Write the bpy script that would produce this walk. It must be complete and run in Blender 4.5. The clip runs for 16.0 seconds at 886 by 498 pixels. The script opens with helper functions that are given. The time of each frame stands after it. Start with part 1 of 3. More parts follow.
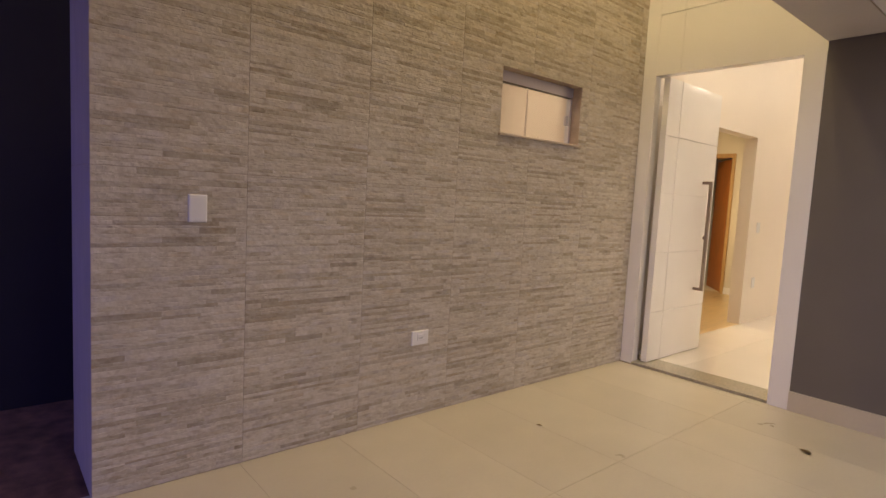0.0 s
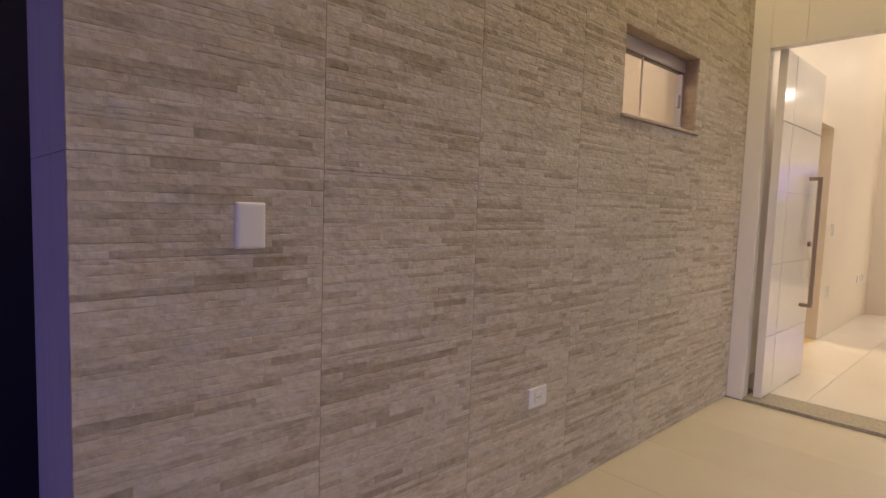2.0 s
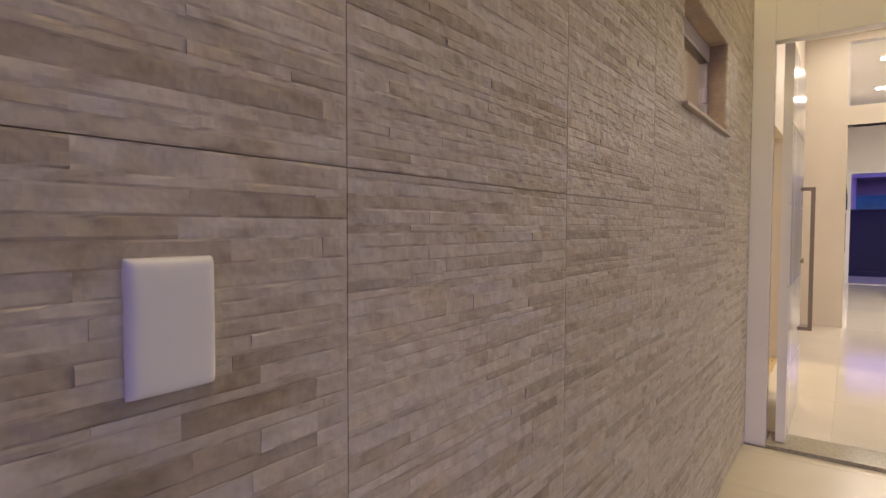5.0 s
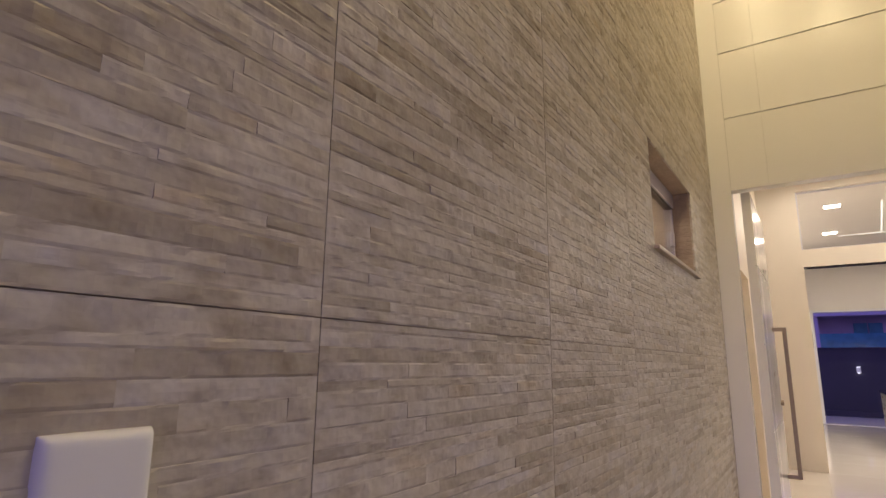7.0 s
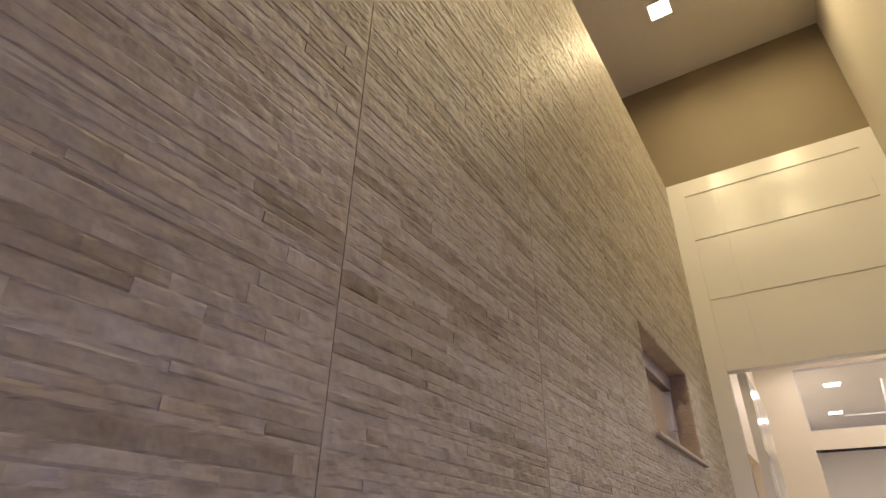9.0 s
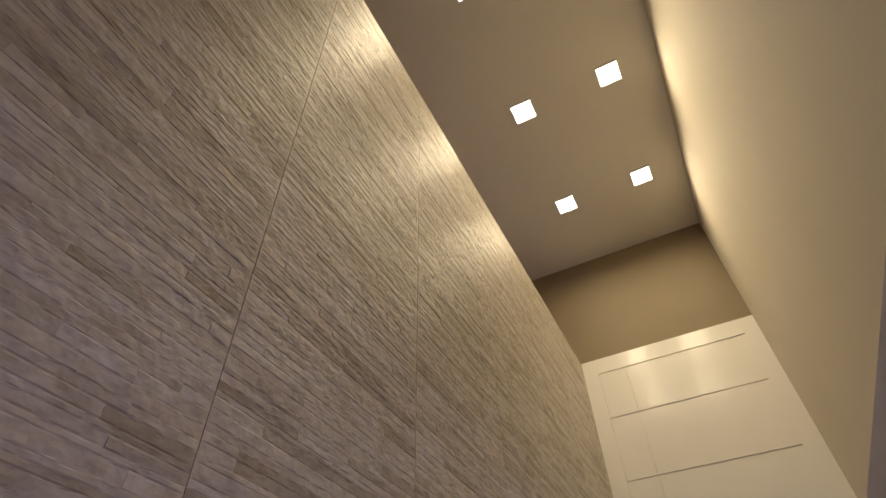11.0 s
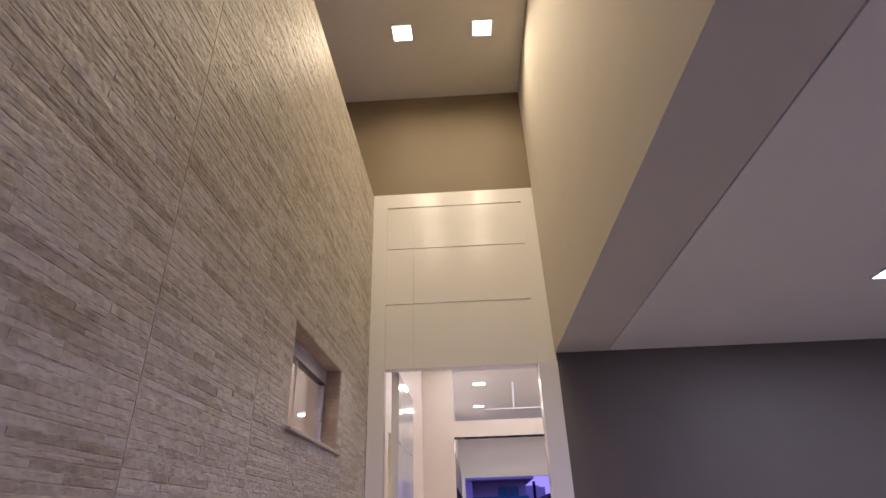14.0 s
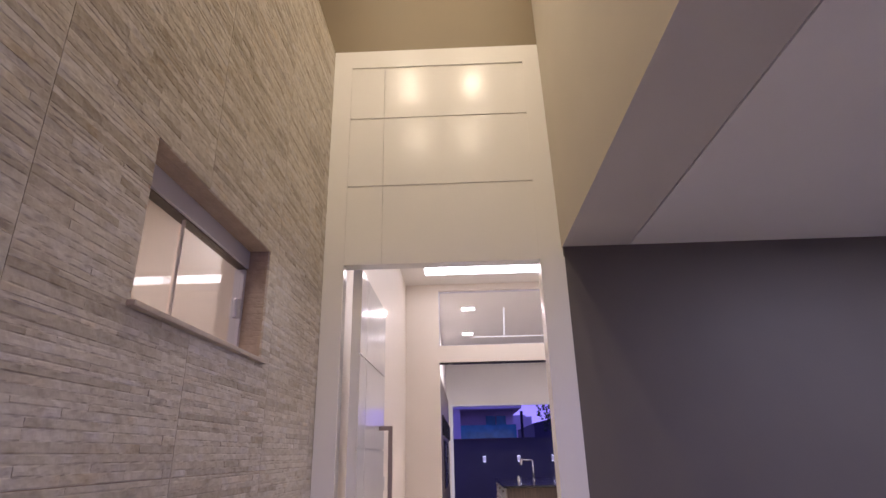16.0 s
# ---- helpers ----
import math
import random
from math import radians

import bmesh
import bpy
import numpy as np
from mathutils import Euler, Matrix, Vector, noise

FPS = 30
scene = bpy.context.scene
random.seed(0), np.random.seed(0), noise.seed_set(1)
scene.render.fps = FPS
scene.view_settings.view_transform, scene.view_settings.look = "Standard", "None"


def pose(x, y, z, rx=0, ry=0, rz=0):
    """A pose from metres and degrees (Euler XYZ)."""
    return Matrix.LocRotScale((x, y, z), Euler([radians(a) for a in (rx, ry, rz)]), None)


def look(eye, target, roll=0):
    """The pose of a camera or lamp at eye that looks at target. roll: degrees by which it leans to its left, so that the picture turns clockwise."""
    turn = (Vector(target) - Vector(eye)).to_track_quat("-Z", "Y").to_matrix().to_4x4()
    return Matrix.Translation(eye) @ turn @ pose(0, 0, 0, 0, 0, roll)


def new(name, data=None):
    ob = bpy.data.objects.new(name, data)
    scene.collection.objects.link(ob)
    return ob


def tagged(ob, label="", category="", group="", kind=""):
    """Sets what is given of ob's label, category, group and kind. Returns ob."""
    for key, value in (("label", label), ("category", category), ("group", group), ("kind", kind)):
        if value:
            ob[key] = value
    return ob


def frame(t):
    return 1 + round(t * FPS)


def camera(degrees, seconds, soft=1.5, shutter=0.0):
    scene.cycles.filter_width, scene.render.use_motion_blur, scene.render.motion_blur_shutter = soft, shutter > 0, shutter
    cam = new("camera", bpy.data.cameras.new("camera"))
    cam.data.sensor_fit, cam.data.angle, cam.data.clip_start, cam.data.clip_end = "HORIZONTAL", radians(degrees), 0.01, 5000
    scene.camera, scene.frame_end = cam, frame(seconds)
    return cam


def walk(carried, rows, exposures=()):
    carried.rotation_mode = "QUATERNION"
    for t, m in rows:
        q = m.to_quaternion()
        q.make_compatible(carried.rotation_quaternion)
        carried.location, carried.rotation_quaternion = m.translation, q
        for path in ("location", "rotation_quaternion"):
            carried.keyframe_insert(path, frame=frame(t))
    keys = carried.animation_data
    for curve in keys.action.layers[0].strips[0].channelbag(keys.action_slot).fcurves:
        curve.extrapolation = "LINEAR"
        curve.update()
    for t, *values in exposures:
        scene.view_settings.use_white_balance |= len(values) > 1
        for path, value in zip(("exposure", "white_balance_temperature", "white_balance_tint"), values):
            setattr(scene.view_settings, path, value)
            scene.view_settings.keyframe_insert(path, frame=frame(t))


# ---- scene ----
cam = camera(77.8, 16.0)
PATH = [
    (0, (0.01, 0.513, 1.233), (1.301, 2.03, 1.05), 3.0),
    (0.5, (0.049, 0.856, 1.228), (1.348, 2.366, 1.047), 2.8),
    (1, (0.057, 1.144, 1.201), (1.365, 2.648, 1.034), 2.5),
    (1.5, (0.06, 1.346, 1.221), (1.384, 2.835, 1.05), 2.4),
    (2, (0.125, 1.576, 1.206), (1.487, 3.032, 1.047), 1.9),
    (2.5, (0.207, 1.827, 1.223), (1.608, 3.245, 1.067), 1.5),
    (3, (0.247, 2.057, 1.22), (1.69, 3.433, 1.063), 1.3),
    (3.5, (0.298, 2.219, 1.232), (1.83, 3.494, 1.069), 1.3),
    (3.7, (0.325, 2.261, 1.22), (1.878, 3.512, 1.069), 0.7),
    (5.8, (0.496, 2.443, 1.232), (2.138, 3.585, 1.273), 0.2),
    (6, (0.497, 2.443, 1.236), (2.142, 3.576, 1.336), 0.3),
    (6.5, (0.496, 2.451, 1.241), (2.137, 3.566, 1.496), 0.2),
    (7, (0.496, 2.458, 1.247), (2.122, 3.55, 1.651), 0.6),
    (7.5, (0.497, 2.464, 1.254), (2.097, 3.526, 1.812), 0.4),
    (8, (0.497, 2.465, 1.256), (2.058, 3.492, 1.969), 0.3),
    (8.5, (0.482, 2.452, 1.266), (1.992, 3.456, 2.108), 1.2),
    (9, (0.463, 2.441, 1.271), (1.915, 3.403, 2.253), 1.0),
    (9.2, (0.455, 2.44, 1.271), (1.882, 3.377, 2.312), 0.7),
    (11.3, (0.411, 2.254, 1.281), (1.646, 2.788, 2.762), -1.7),
    (11.5, (0.412, 2.254, 1.271), (1.664, 2.719, 2.76), -1.8),
    (12, (0.36, 2.254, 1.278), (1.669, 2.523, 2.766), -2.6),
    (12.5, (0.311, 2.224, 1.289), (1.677, 2.342, 2.746), -2.7),
    (13, (0.305, 2.257, 1.311), (1.794, 2.314, 2.646), -2.7),
    (13.5, (0.326, 2.217, 1.289), (1.975, 2.309, 2.416), -2.3),
    (14, (0.444, 2.230, 1.308), (2.225, 2.299, 2.215), -1.9),
    (14.5, (0.603, 2.196, 1.302), (2.459, 2.263, 2.046), -1.7),
    (15, (0.813, 2.219, 1.308), (2.687, 2.284, 2.004), -1.7),
    (15.5, (1.044, 2.227, 1.314), (2.919, 2.291, 2.007), -1.6),
    (16, (1.332, 2.19, 1.331), (3.205, 2.243, 2.03), -1.3),
]
BALANCE = [(0, 0.09, 7700, 7), (1, -0.07, 7500, 8), (2, 0.0, 7300, 8), (3.5, 0.06, 7000, 7), (7, -0.05, 6900, 7), (9, -0.12, 6800, 7), (11.5, -0.34, 6150, 12), (13, -0.28, 5900, 15), (14.0, -0.18, 5780, 18), (14.5, -0.1, 5730, 20), (16, -0.13, 5700, 21)]
walk(cam, [(t, look(eye, target, roll)) for t, eye, target, roll in PATH], BALANCE)

# ---- world and exposure ----
world = bpy.data.worlds.new("dusk_sky")
scene.world = world
world.use_nodes = True
wn, wl = world.node_tree.nodes, world.node_tree.links
w_coord, w_sep, w_ramp = wn.new("ShaderNodeTexCoord"), wn.new("ShaderNodeSeparateXYZ"), wn.new("ShaderNodeValToRGB")
wl.new(w_coord.outputs["Generated"], w_sep.inputs[0])
wl.new(w_sep.outputs["Z"], w_ramp.inputs[0])
w_ramp.color_ramp.elements[0].position, w_ramp.color_ramp.elements[0].color = 0.0, (0.22, 0.165, 0.56, 1)
w_ramp.color_ramp.elements[1].position, w_ramp.color_ramp.elements[1].color = 0.6, (0.075, 0.085, 0.40, 1)
wl.new(w_ramp.outputs[0], wn["Background"].inputs["Color"])
wn["Background"].inputs["Strength"].default_value = 2.3


def area_lamp(name, x, y, z, sx, sy, watts, colour, turn=(0, 0, 0), spread=180):
    data = bpy.data.lights.new(name, "AREA")
    data.shape, data.size, data.size_y, data.energy, data.color = "RECTANGLE", sx, sy, watts, colour
    data.spread = radians(spread)
    ob = new(name, data)
    ob.matrix_world = pose(x, y, z, *turn)
    return ob


WARM, COOL, SOFT = (1.0, 0.80, 0.48), (0.92, 0.87, 1.0), (1.0, 0.81, 0.67)
SLOT_X, SLOT_Y = (1.47, 2.38, 3.29), (2.585, 2.005)
for lx in SLOT_X:
    for ly in SLOT_Y:
        area_lamp("slot_light", lx, ly, 4.525, 0.12, 0.12, 7.0, WARM, spread=165)
# far strip, then an added out-of-view one that brightens the open door leaf
HALL_STRIP_X = (8.09, 4.95)
PORCH_XY = ((2.83, 0.245), (0.6, 0.26), (2.83, -1.9), (0.6, -1.9))
for lx, ly in PORCH_XY:
    area_lamp("porch_light", lx, ly, 2.275, 0.14, 0.14, 7.4 if (lx, ly) == PORCH_XY[1] else 13.8, COOL)
for lx in HALL_STRIP_X:
    area_lamp("hall_strip_light", lx, 0.98, 3.525, 0.30, 3.2, 10.0, SOFT)
for lx in (10.1, 12.1):
    for ly in (2.05, 0.2):
        area_lamp("living_light", lx, ly, 3.51, 0.19, 0.19, 40.0, (1.0, 0.86, 0.77))
area_lamp("corridor_light", 6.6, 3.9, 2.56, 0.25, 0.25, 46.0, (1.0, 0.80, 0.56))
area_lamp("bathroom_light", 2.8, 3.75, 2.56, 0.9, 0.12, 13.0, (1.0, 0.78, 0.62))

# ---- materials ----


def material(name, base, rough=0.5, metal=0.0, vary=0.08, scale=6.0, fine=90.0, bump=0.0, tint=None, rnd="", coat=0.0, stretch=(1, 1, 1)):
    """A surface with broad stains and fine grain in world metres; rnd adds a shade by object or by island."""
    m = bpy.data.materials.new(name)
    m.use_nodes = True
    n, l = m.node_tree.nodes, m.node_tree.links
    b = n["Principled BSDF"]
    geo, mp = n.new("ShaderNodeNewGeometry"), n.new("ShaderNodeMapping")
    mp.inputs["Scale"].default_value = stretch
    l.new(geo.outputs["Position"], mp.inputs["Vector"])
    big, small = n.new("ShaderNodeTexNoise"), n.new("ShaderNodeTexNoise")
    for node, s, d in ((big, scale, 4), (small, fine, 3)):
        node.inputs["Scale"].default_value, node.inputs["Detail"].default_value = s, d
        l.new(mp.outputs[0], node.inputs["Vector"])
    add = n.new("ShaderNodeMath")
    add.operation = "MULTIPLY_ADD"
    add.inputs[1].default_value = 0.35
    l.new(small.outputs["Fac"], add.inputs[0])
    l.new(big.outputs["Fac"], add.inputs[2])
    ramp = n.new("ShaderNodeMapRange")
    ramp.inputs["From Min"].default_value, ramp.inputs["From Max"].default_value = 0.4, 0.95
    l.new(add.outputs[0], ramp.inputs["Value"])
    mix = n.new("ShaderNodeMix")
    mix.data_type = "RGBA"
    dark = tint or tuple(c * (1 - 2 * vary) for c in base)
    mix.inputs["A"].default_value, mix.inputs["B"].default_value = (*dark, 1), (*base, 1)
    l.new(ramp.outputs[0], mix.inputs["Factor"])
    colour = mix.outputs["Result"]
    if rnd:
        src = geo.outputs["Random Per Island"]
        if rnd == "object":
            src = n.new("ShaderNodeObjectInfo").outputs["Random"]
        hsv, span = n.new("ShaderNodeHueSaturation"), n.new("ShaderNodeMapRange")
        span.inputs["To Min"].default_value, span.inputs["To Max"].default_value = 0.95, 1.03
        l.new(src, span.inputs["Value"])
        l.new(span.outputs[0], hsv.inputs["Value"])
        l.new(colour, hsv.inputs["Color"])
        colour = hsv.outputs[0]
    l.new(colour, b.inputs["Base Color"])
    rr = n.new("ShaderNodeMapRange")
    rr.inputs["To Min"].default_value, rr.inputs["To Max"].default_value = max(rough - 0.06, 0.02), min(rough + 0.06, 1)
    l.new(big.outputs["Fac"], rr.inputs["Value"])
    l.new(rr.outputs[0], b.inputs["Roughness"])
    b.inputs["Metallic"].default_value, b.inputs["Coat Weight"].default_value = metal, coat
    if bump:
        bp = n.new("ShaderNodeBump")
        bp.inputs["Strength"].default_value, bp.inputs["Distance"].default_value = bump, 0.003
        l.new(small.outputs["Fac"], bp.inputs["Height"])
        l.new(bp.outputs[0], b.inputs["Normal"])
    return m


def stone_material():
    """Split-face ledger stone: each strip has its own shade and its own clouds of grey and tan, over a knobby relief."""
    m = bpy.data.materials.new("ledger_stone")
    m.use_nodes = True
    n, l = m.node_tree.nodes, m.node_tree.links
    b = n["Principled BSDF"]
    geo = n.new("ShaderNodeNewGeometry")
    slip = n.new("ShaderNodeMath")
    slip.operation = "MULTIPLY"
    slip.inputs[1].default_value = 3.0
    l.new(geo.outputs["Random Per Island"], slip.inputs[0])

    def cloud(scale, detail, stretch, own=False, distortion=0.0):
        mp, t = n.new("ShaderNodeMapping"), n.new("ShaderNodeTexNoise")
        mp.inputs["Scale"].default_value = stretch
        l.new(geo.outputs["Position"], mp.inputs["Vector"])
        t.noise_dimensions = "4D"
        t.inputs["Scale"].default_value, t.inputs["Detail"].default_value = scale, detail
        t.inputs["Distortion"].default_value, t.inputs["Roughness"].default_value = distortion, 0.55
        l.new(mp.outputs[0], t.inputs["Vector"])
        if own:
            l.new(slip.outputs[0], t.inputs["W"])
        return t.outputs["Fac"]

    def shades(fac, *stops):
        node = n.new("ShaderNodeValToRGB")
        r = node.color_ramp
        r.elements[0].position, r.elements[0].color = stops[0][0], (*stops[0][1], 1)
        r.elements[1].position, r.elements[1].color = stops[-1][0], (*stops[-1][1], 1)
        for at, c in stops[1:-1]:
            r.elements.new(at).color = (*c, 1)
        l.new(fac, node.inputs[0])
        return node.outputs[0]

    def multiply(a, c2, f=1.0):
        k = n.new("ShaderNodeMix")
        k.data_type, k.blend_type = "RGBA", "MULTIPLY"
        k.inputs["Factor"].default_value = f
        l.new(a, k.inputs["A"])
        l.new(c2, k.inputs["B"])
        return k.outputs["Result"]

    body = shades(cloud(22, 4, (1.0, 1, 1.2), True, 0.3), (0.28, (0.465, 0.42, 0.355)), (0.48, (0.55, 0.51, 0.447)), (0.72, (0.608, 0.573, 0.53)))
    strip = shades(geo.outputs["Random Per Island"], (0.0, (0.70, 0.655, 0.59)), (0.14, (0.80, 0.765, 0.71)), (0.28, (0.905, 0.885, 0.845)), (0.5, (0.99, 0.98, 0.96)), (1.0, (1.08, 1.08, 1.085)))
    stain = shades(cloud(17, 4, (0.75, 1, 1.3), True, 0.5), (0.28, (0.66, 0.62, 0.57)), (0.39, (0.86, 0.835, 0.80)), (0.49, (1.0, 1.0, 1.0)), (0.72, (1.04, 1.04, 1.05)))
    grit = shades(cloud(58, 4, (0.8, 1, 1.1), True, 0.3), (0.32, (0.93, 0.92, 0.905)), (0.48, (0.985, 0.985, 0.98)), (0.66, (1.03, 1.03, 1.035)))
    broad = shades(cloud(4, 3, (0.8, 1, 1.2)), (0.25, (0.93, 0.93, 0.93)), (0.75, (1.06, 1.06, 1.06)))
    tinge = shades(cloud(9, 3, (0.9, 1, 1.4), True, 0.4), (0.34, (0.93, 0.94, 1.02)), (0.45, (1, 1, 1)), (0.58, (1.0, 0.99, 0.97)), (0.72, (0.99, 0.915, 0.80)))
    l.new(multiply(multiply(multiply(multiply(multiply(body, strip), stain), grit), broad), tinge), b.inputs["Base Color"])
    rough = n.new("ShaderNodeMapRange")
    rough.inputs["To Min"].default_value, rough.inputs["To Max"].default_value = 0.42, 0.58
    l.new(cloud(20, 3, (1, 1, 1.5)), rough.inputs["Value"])
    l.new(rough.outputs[0], b.inputs["Roughness"])
    normal = None
    for fac, strength, distance in ((cloud(38, 2, (1.0, 1, 1.0), True), 0.45, 0.0065), (cloud(120, 3, (0.9, 1, 1.1)), 0.15, 0.0016)):
        bump = n.new("ShaderNodeBump")
        bump.inputs["Strength"].default_value, bump.inputs["Distance"].default_value = strength, distance
        l.new(fac, bump.inputs["Height"])
        if normal:
            l.new(normal, bump.inputs["Normal"])
        normal = bump.outputs[0]
    l.new(normal, b.inputs["Normal"])
    return m


def glass_material(name, tint=(0.95, 0.97, 0.97)):
    """Thin clear glass whose mirror gloss grows towards grazing angles."""
    m = bpy.data.materials.new(name)
    m.use_nodes = True
    n, l = m.node_tree.nodes, m.node_tree.links
    n.remove(n["Principled BSDF"])
    clear, gloss, mix = n.new("ShaderNodeBsdfTransparent"), n.new("ShaderNodeBsdfGlossy"), n.new("ShaderNodeMixShader")
    facing, power, lift = n.new("ShaderNodeLayerWeight"), n.new("ShaderNodeMath"), n.new("ShaderNodeMath")
    clear.inputs["Color"].default_value = (*tint, 1)
    gloss.inputs["Roughness"].default_value = 0.01
    power.operation, lift.operation = "POWER", "MULTIPLY_ADD"
    power.inputs[1].default_value = 5
    lift.inputs[1].default_value, lift.inputs[2].default_value = 0.95, 0.04
    l.new(facing.outputs["Facing"], power.inputs[0])
    l.new(power.outputs[0], lift.inputs[0])
    l.new(lift.outputs[0], mix.inputs[0])
    l.new(clear.outputs[0], mix.inputs[1])
    l.new(gloss.outputs[0], mix.inputs[2])
    l.new(mix.outputs[0], n["Material Output"].inputs["Surface"])
    return m


def glow_material(name, colour, strength):
    m = bpy.data.materials.new(name)
    m.use_nodes = True
    b = m.node_tree.nodes["Principled BSDF"]
    b.inputs["Base Color"].default_value = (0.8, 0.8, 0.8, 1)
    b.inputs["Emission Color"].default_value, b.inputs["Emission Strength"].default_value = (*colour, 1), strength
    return m


M_STONE = stone_material()
M_GROUT = material("brown_grout", (0.30, 0.235, 0.175), 0.9, bump=0.3)
M_LACQUER = material("white_lacquer", (0.86, 0.84, 0.81), 0.20, vary=0.02, scale=3)
M_GLOSS = material("gloss_white_lacquer", (0.86, 0.84, 0.81), 0.09, vary=0.02, scale=3)
M_CREAM = material("cream_paint", (0.70, 0.65, 0.55), 0.55, vary=0.03, scale=2.5, fine=140, bump=0.12)
M_BEAM = material("beige_beam_paint", (0.572, 0.52, 0.438), 0.8, vary=0.03, scale=2.5, fine=140, bump=0.12)
M_SLOT = material("greige_ceiling_paint", (0.68, 0.65, 0.57), 0.75, vary=0.03, scale=2, fine=120, bump=0.1)
M_SOFFIT = material("pale_soffit_paint", (0.60, 0.565, 0.56), 0.75, vary=0.03, scale=2, fine=120, bump=0.1)
M_WHITE = material("white_paint", (0.80, 0.77, 0.72), 0.5, vary=0.02, scale=2.5, fine=140, bump=0.1)
M_HALL = material("warm_white_paint", (0.76, 0.69, 0.605), 0.5, vary=0.02, scale=2.5, fine=140, bump=0.1)
M_CEIL = material("ceiling_paint", (0.80, 0.78, 0.81), 0.7, vary=0.03, scale=2, fine=120, bump=0.1)
M_BROWN = material("brown_paint", (0.25, 0.195, 0.12), 0.6, vary=0.04, scale=3, fine=120, bump=0.12)
M_GREY = material("charcoal_paint", (0.15, 0.132, 0.115), 0.6, vary=0.06, scale=3, fine=120, bump=0.15)
M_DARK = material("near_black", (0.018, 0.016, 0.03), 0.8, vary=0.15, scale=2, bump=0.2)
M_FENCE = material("navy_fence_render", (0.04, 0.036, 0.066), 0.8, vary=0.12, scale=2, bump=0.2)
M_PORCELAIN = material("cream_porcelain", (0.59, 0.525, 0.40), 0.30, vary=0.05, scale=3.5, fine=60, rnd="object", bump=0.03)
M_POLISHED = material("polished_porcelain", (0.74, 0.69, 0.62), 0.07, vary=0.03, scale=2.5, fine=60, rnd="object")
M_JOINT = material("beige_grout", (0.60, 0.53, 0.405), 0.85, bump=0.2)
M_SILL = material("beige_granite", (0.42, 0.38, 0.29), 0.16, vary=0.18, scale=60, fine=350)
M_WINSILL = material("beige_sill_stone", (0.50, 0.42, 0.35), 0.45, vary=0.12, scale=20, fine=200)
M_EDGE = material("glass_edge", (0.66, 0.60, 0.55), 0.3)
M_BATH = material("beige_wall_tile", (0.70, 0.60, 0.51), 0.3, vary=0.04, scale=3)
M_RETURN = material("honed_greige_stone", (0.50, 0.48, 0.47), 0.6, vary=0.1, scale=9, fine=70, bump=0.5, stretch=(1, 2, 0.35))
M_LINING = material("brown_split_stone", (0.47, 0.365, 0.28), 0.6, vary=0.14, scale=14, fine=70, bump=0.5, rnd="island")
M_SOIL = material("red_soil", (0.26, 0.13, 0.08), 0.95, vary=0.35, scale=12, fine=160, bump=1.0)
M_PLASTIC = material("white_plastic", (0.82, 0.82, 0.82), 0.08, vary=0.01, scale=3)
M_STEEL = material("brushed_steel", (0.33, 0.265, 0.205), 0.42, metal=0.6, vary=0.06, stretch=(1, 1, 0.1))
M_CHROME = material("polished_chrome", (0.68, 0.68, 0.70), 0.2, metal=0.9, vary=0.02)
M_ALU = material("grey_aluminium", (0.62, 0.60, 0.66), 0.35, metal=0.4, vary=0.03)
M_WOOD = material("orange_wood", (0.60, 0.22, 0.06), 0.4, vary=0.25, scale=7, fine=70, stretch=(8, 8, 0.6), bump=0.1)
M_PALEWOOD = material("pale_wood", (0.56, 0.34, 0.15), 0.4, vary=0.2, scale=7, fine=70, stretch=(8, 8, 0.6))
M_WOODFLOOR = material("wood_floor", (0.55, 0.40, 0.22), 0.3, vary=0.2, scale=5, fine=60, stretch=(0.6, 8, 1))
M_CABINET = material("dark_walnut", (0.10, 0.07, 0.05), 0.35, vary=0.3, scale=6, fine=60, stretch=(6, 6, 0.6))
M_BLACK = material("black_glass", (0.012, 0.012, 0.014), 0.08, vary=0.1)
M_TOP = material("black_granite", (0.02, 0.02, 0.024), 0.12, vary=0.3, scale=80)
M_DRAWER = material("ivory_laminate", (0.58, 0.54, 0.47), 0.35, vary=0.03)
M_LEAF = material("dry_leaf", (0.34, 0.25, 0.12), 0.8, vary=0.3, scale=60, bump=0.3)
M_FOLIAGE = material("dark_foliage", (0.05, 0.08, 0.04), 0.7, vary=0.3, scale=4)
M_HOUSE = material("lilac_render", (0.58, 0.50, 0.55), 0.8, vary=0.08, scale=2, bump=0.2)
M_TEAL = material("teal_glass", (0.06, 0.28, 0.32), 0.1, vary=0.2, scale=3)
M_GLASS = glass_material("clear_glass")
M_GLOW_WARM = glow_material("warm_diffuser", (1.0, 0.88, 0.62), 14)
M_GLOW_COOL = glow_material("cool_diffuser", (0.75, 0.82, 1.0), 14)
M_GLOW_HALL = glow_material("hall_diffuser", (1.0, 0.93, 0.86), 14)
M_GLOW_STRIP = glow_material("strip_diffuser", (1.0, 0.93, 0.86), 7.4)
M_GLOW_LINE = glow_material("line_diffuser", (1.0, 0.95, 0.9), 1.1)
M_GLOW_WALL = glow_material("wall_light_lens", (0.95, 0.95, 1.0), 5)

# ---- building helpers ----


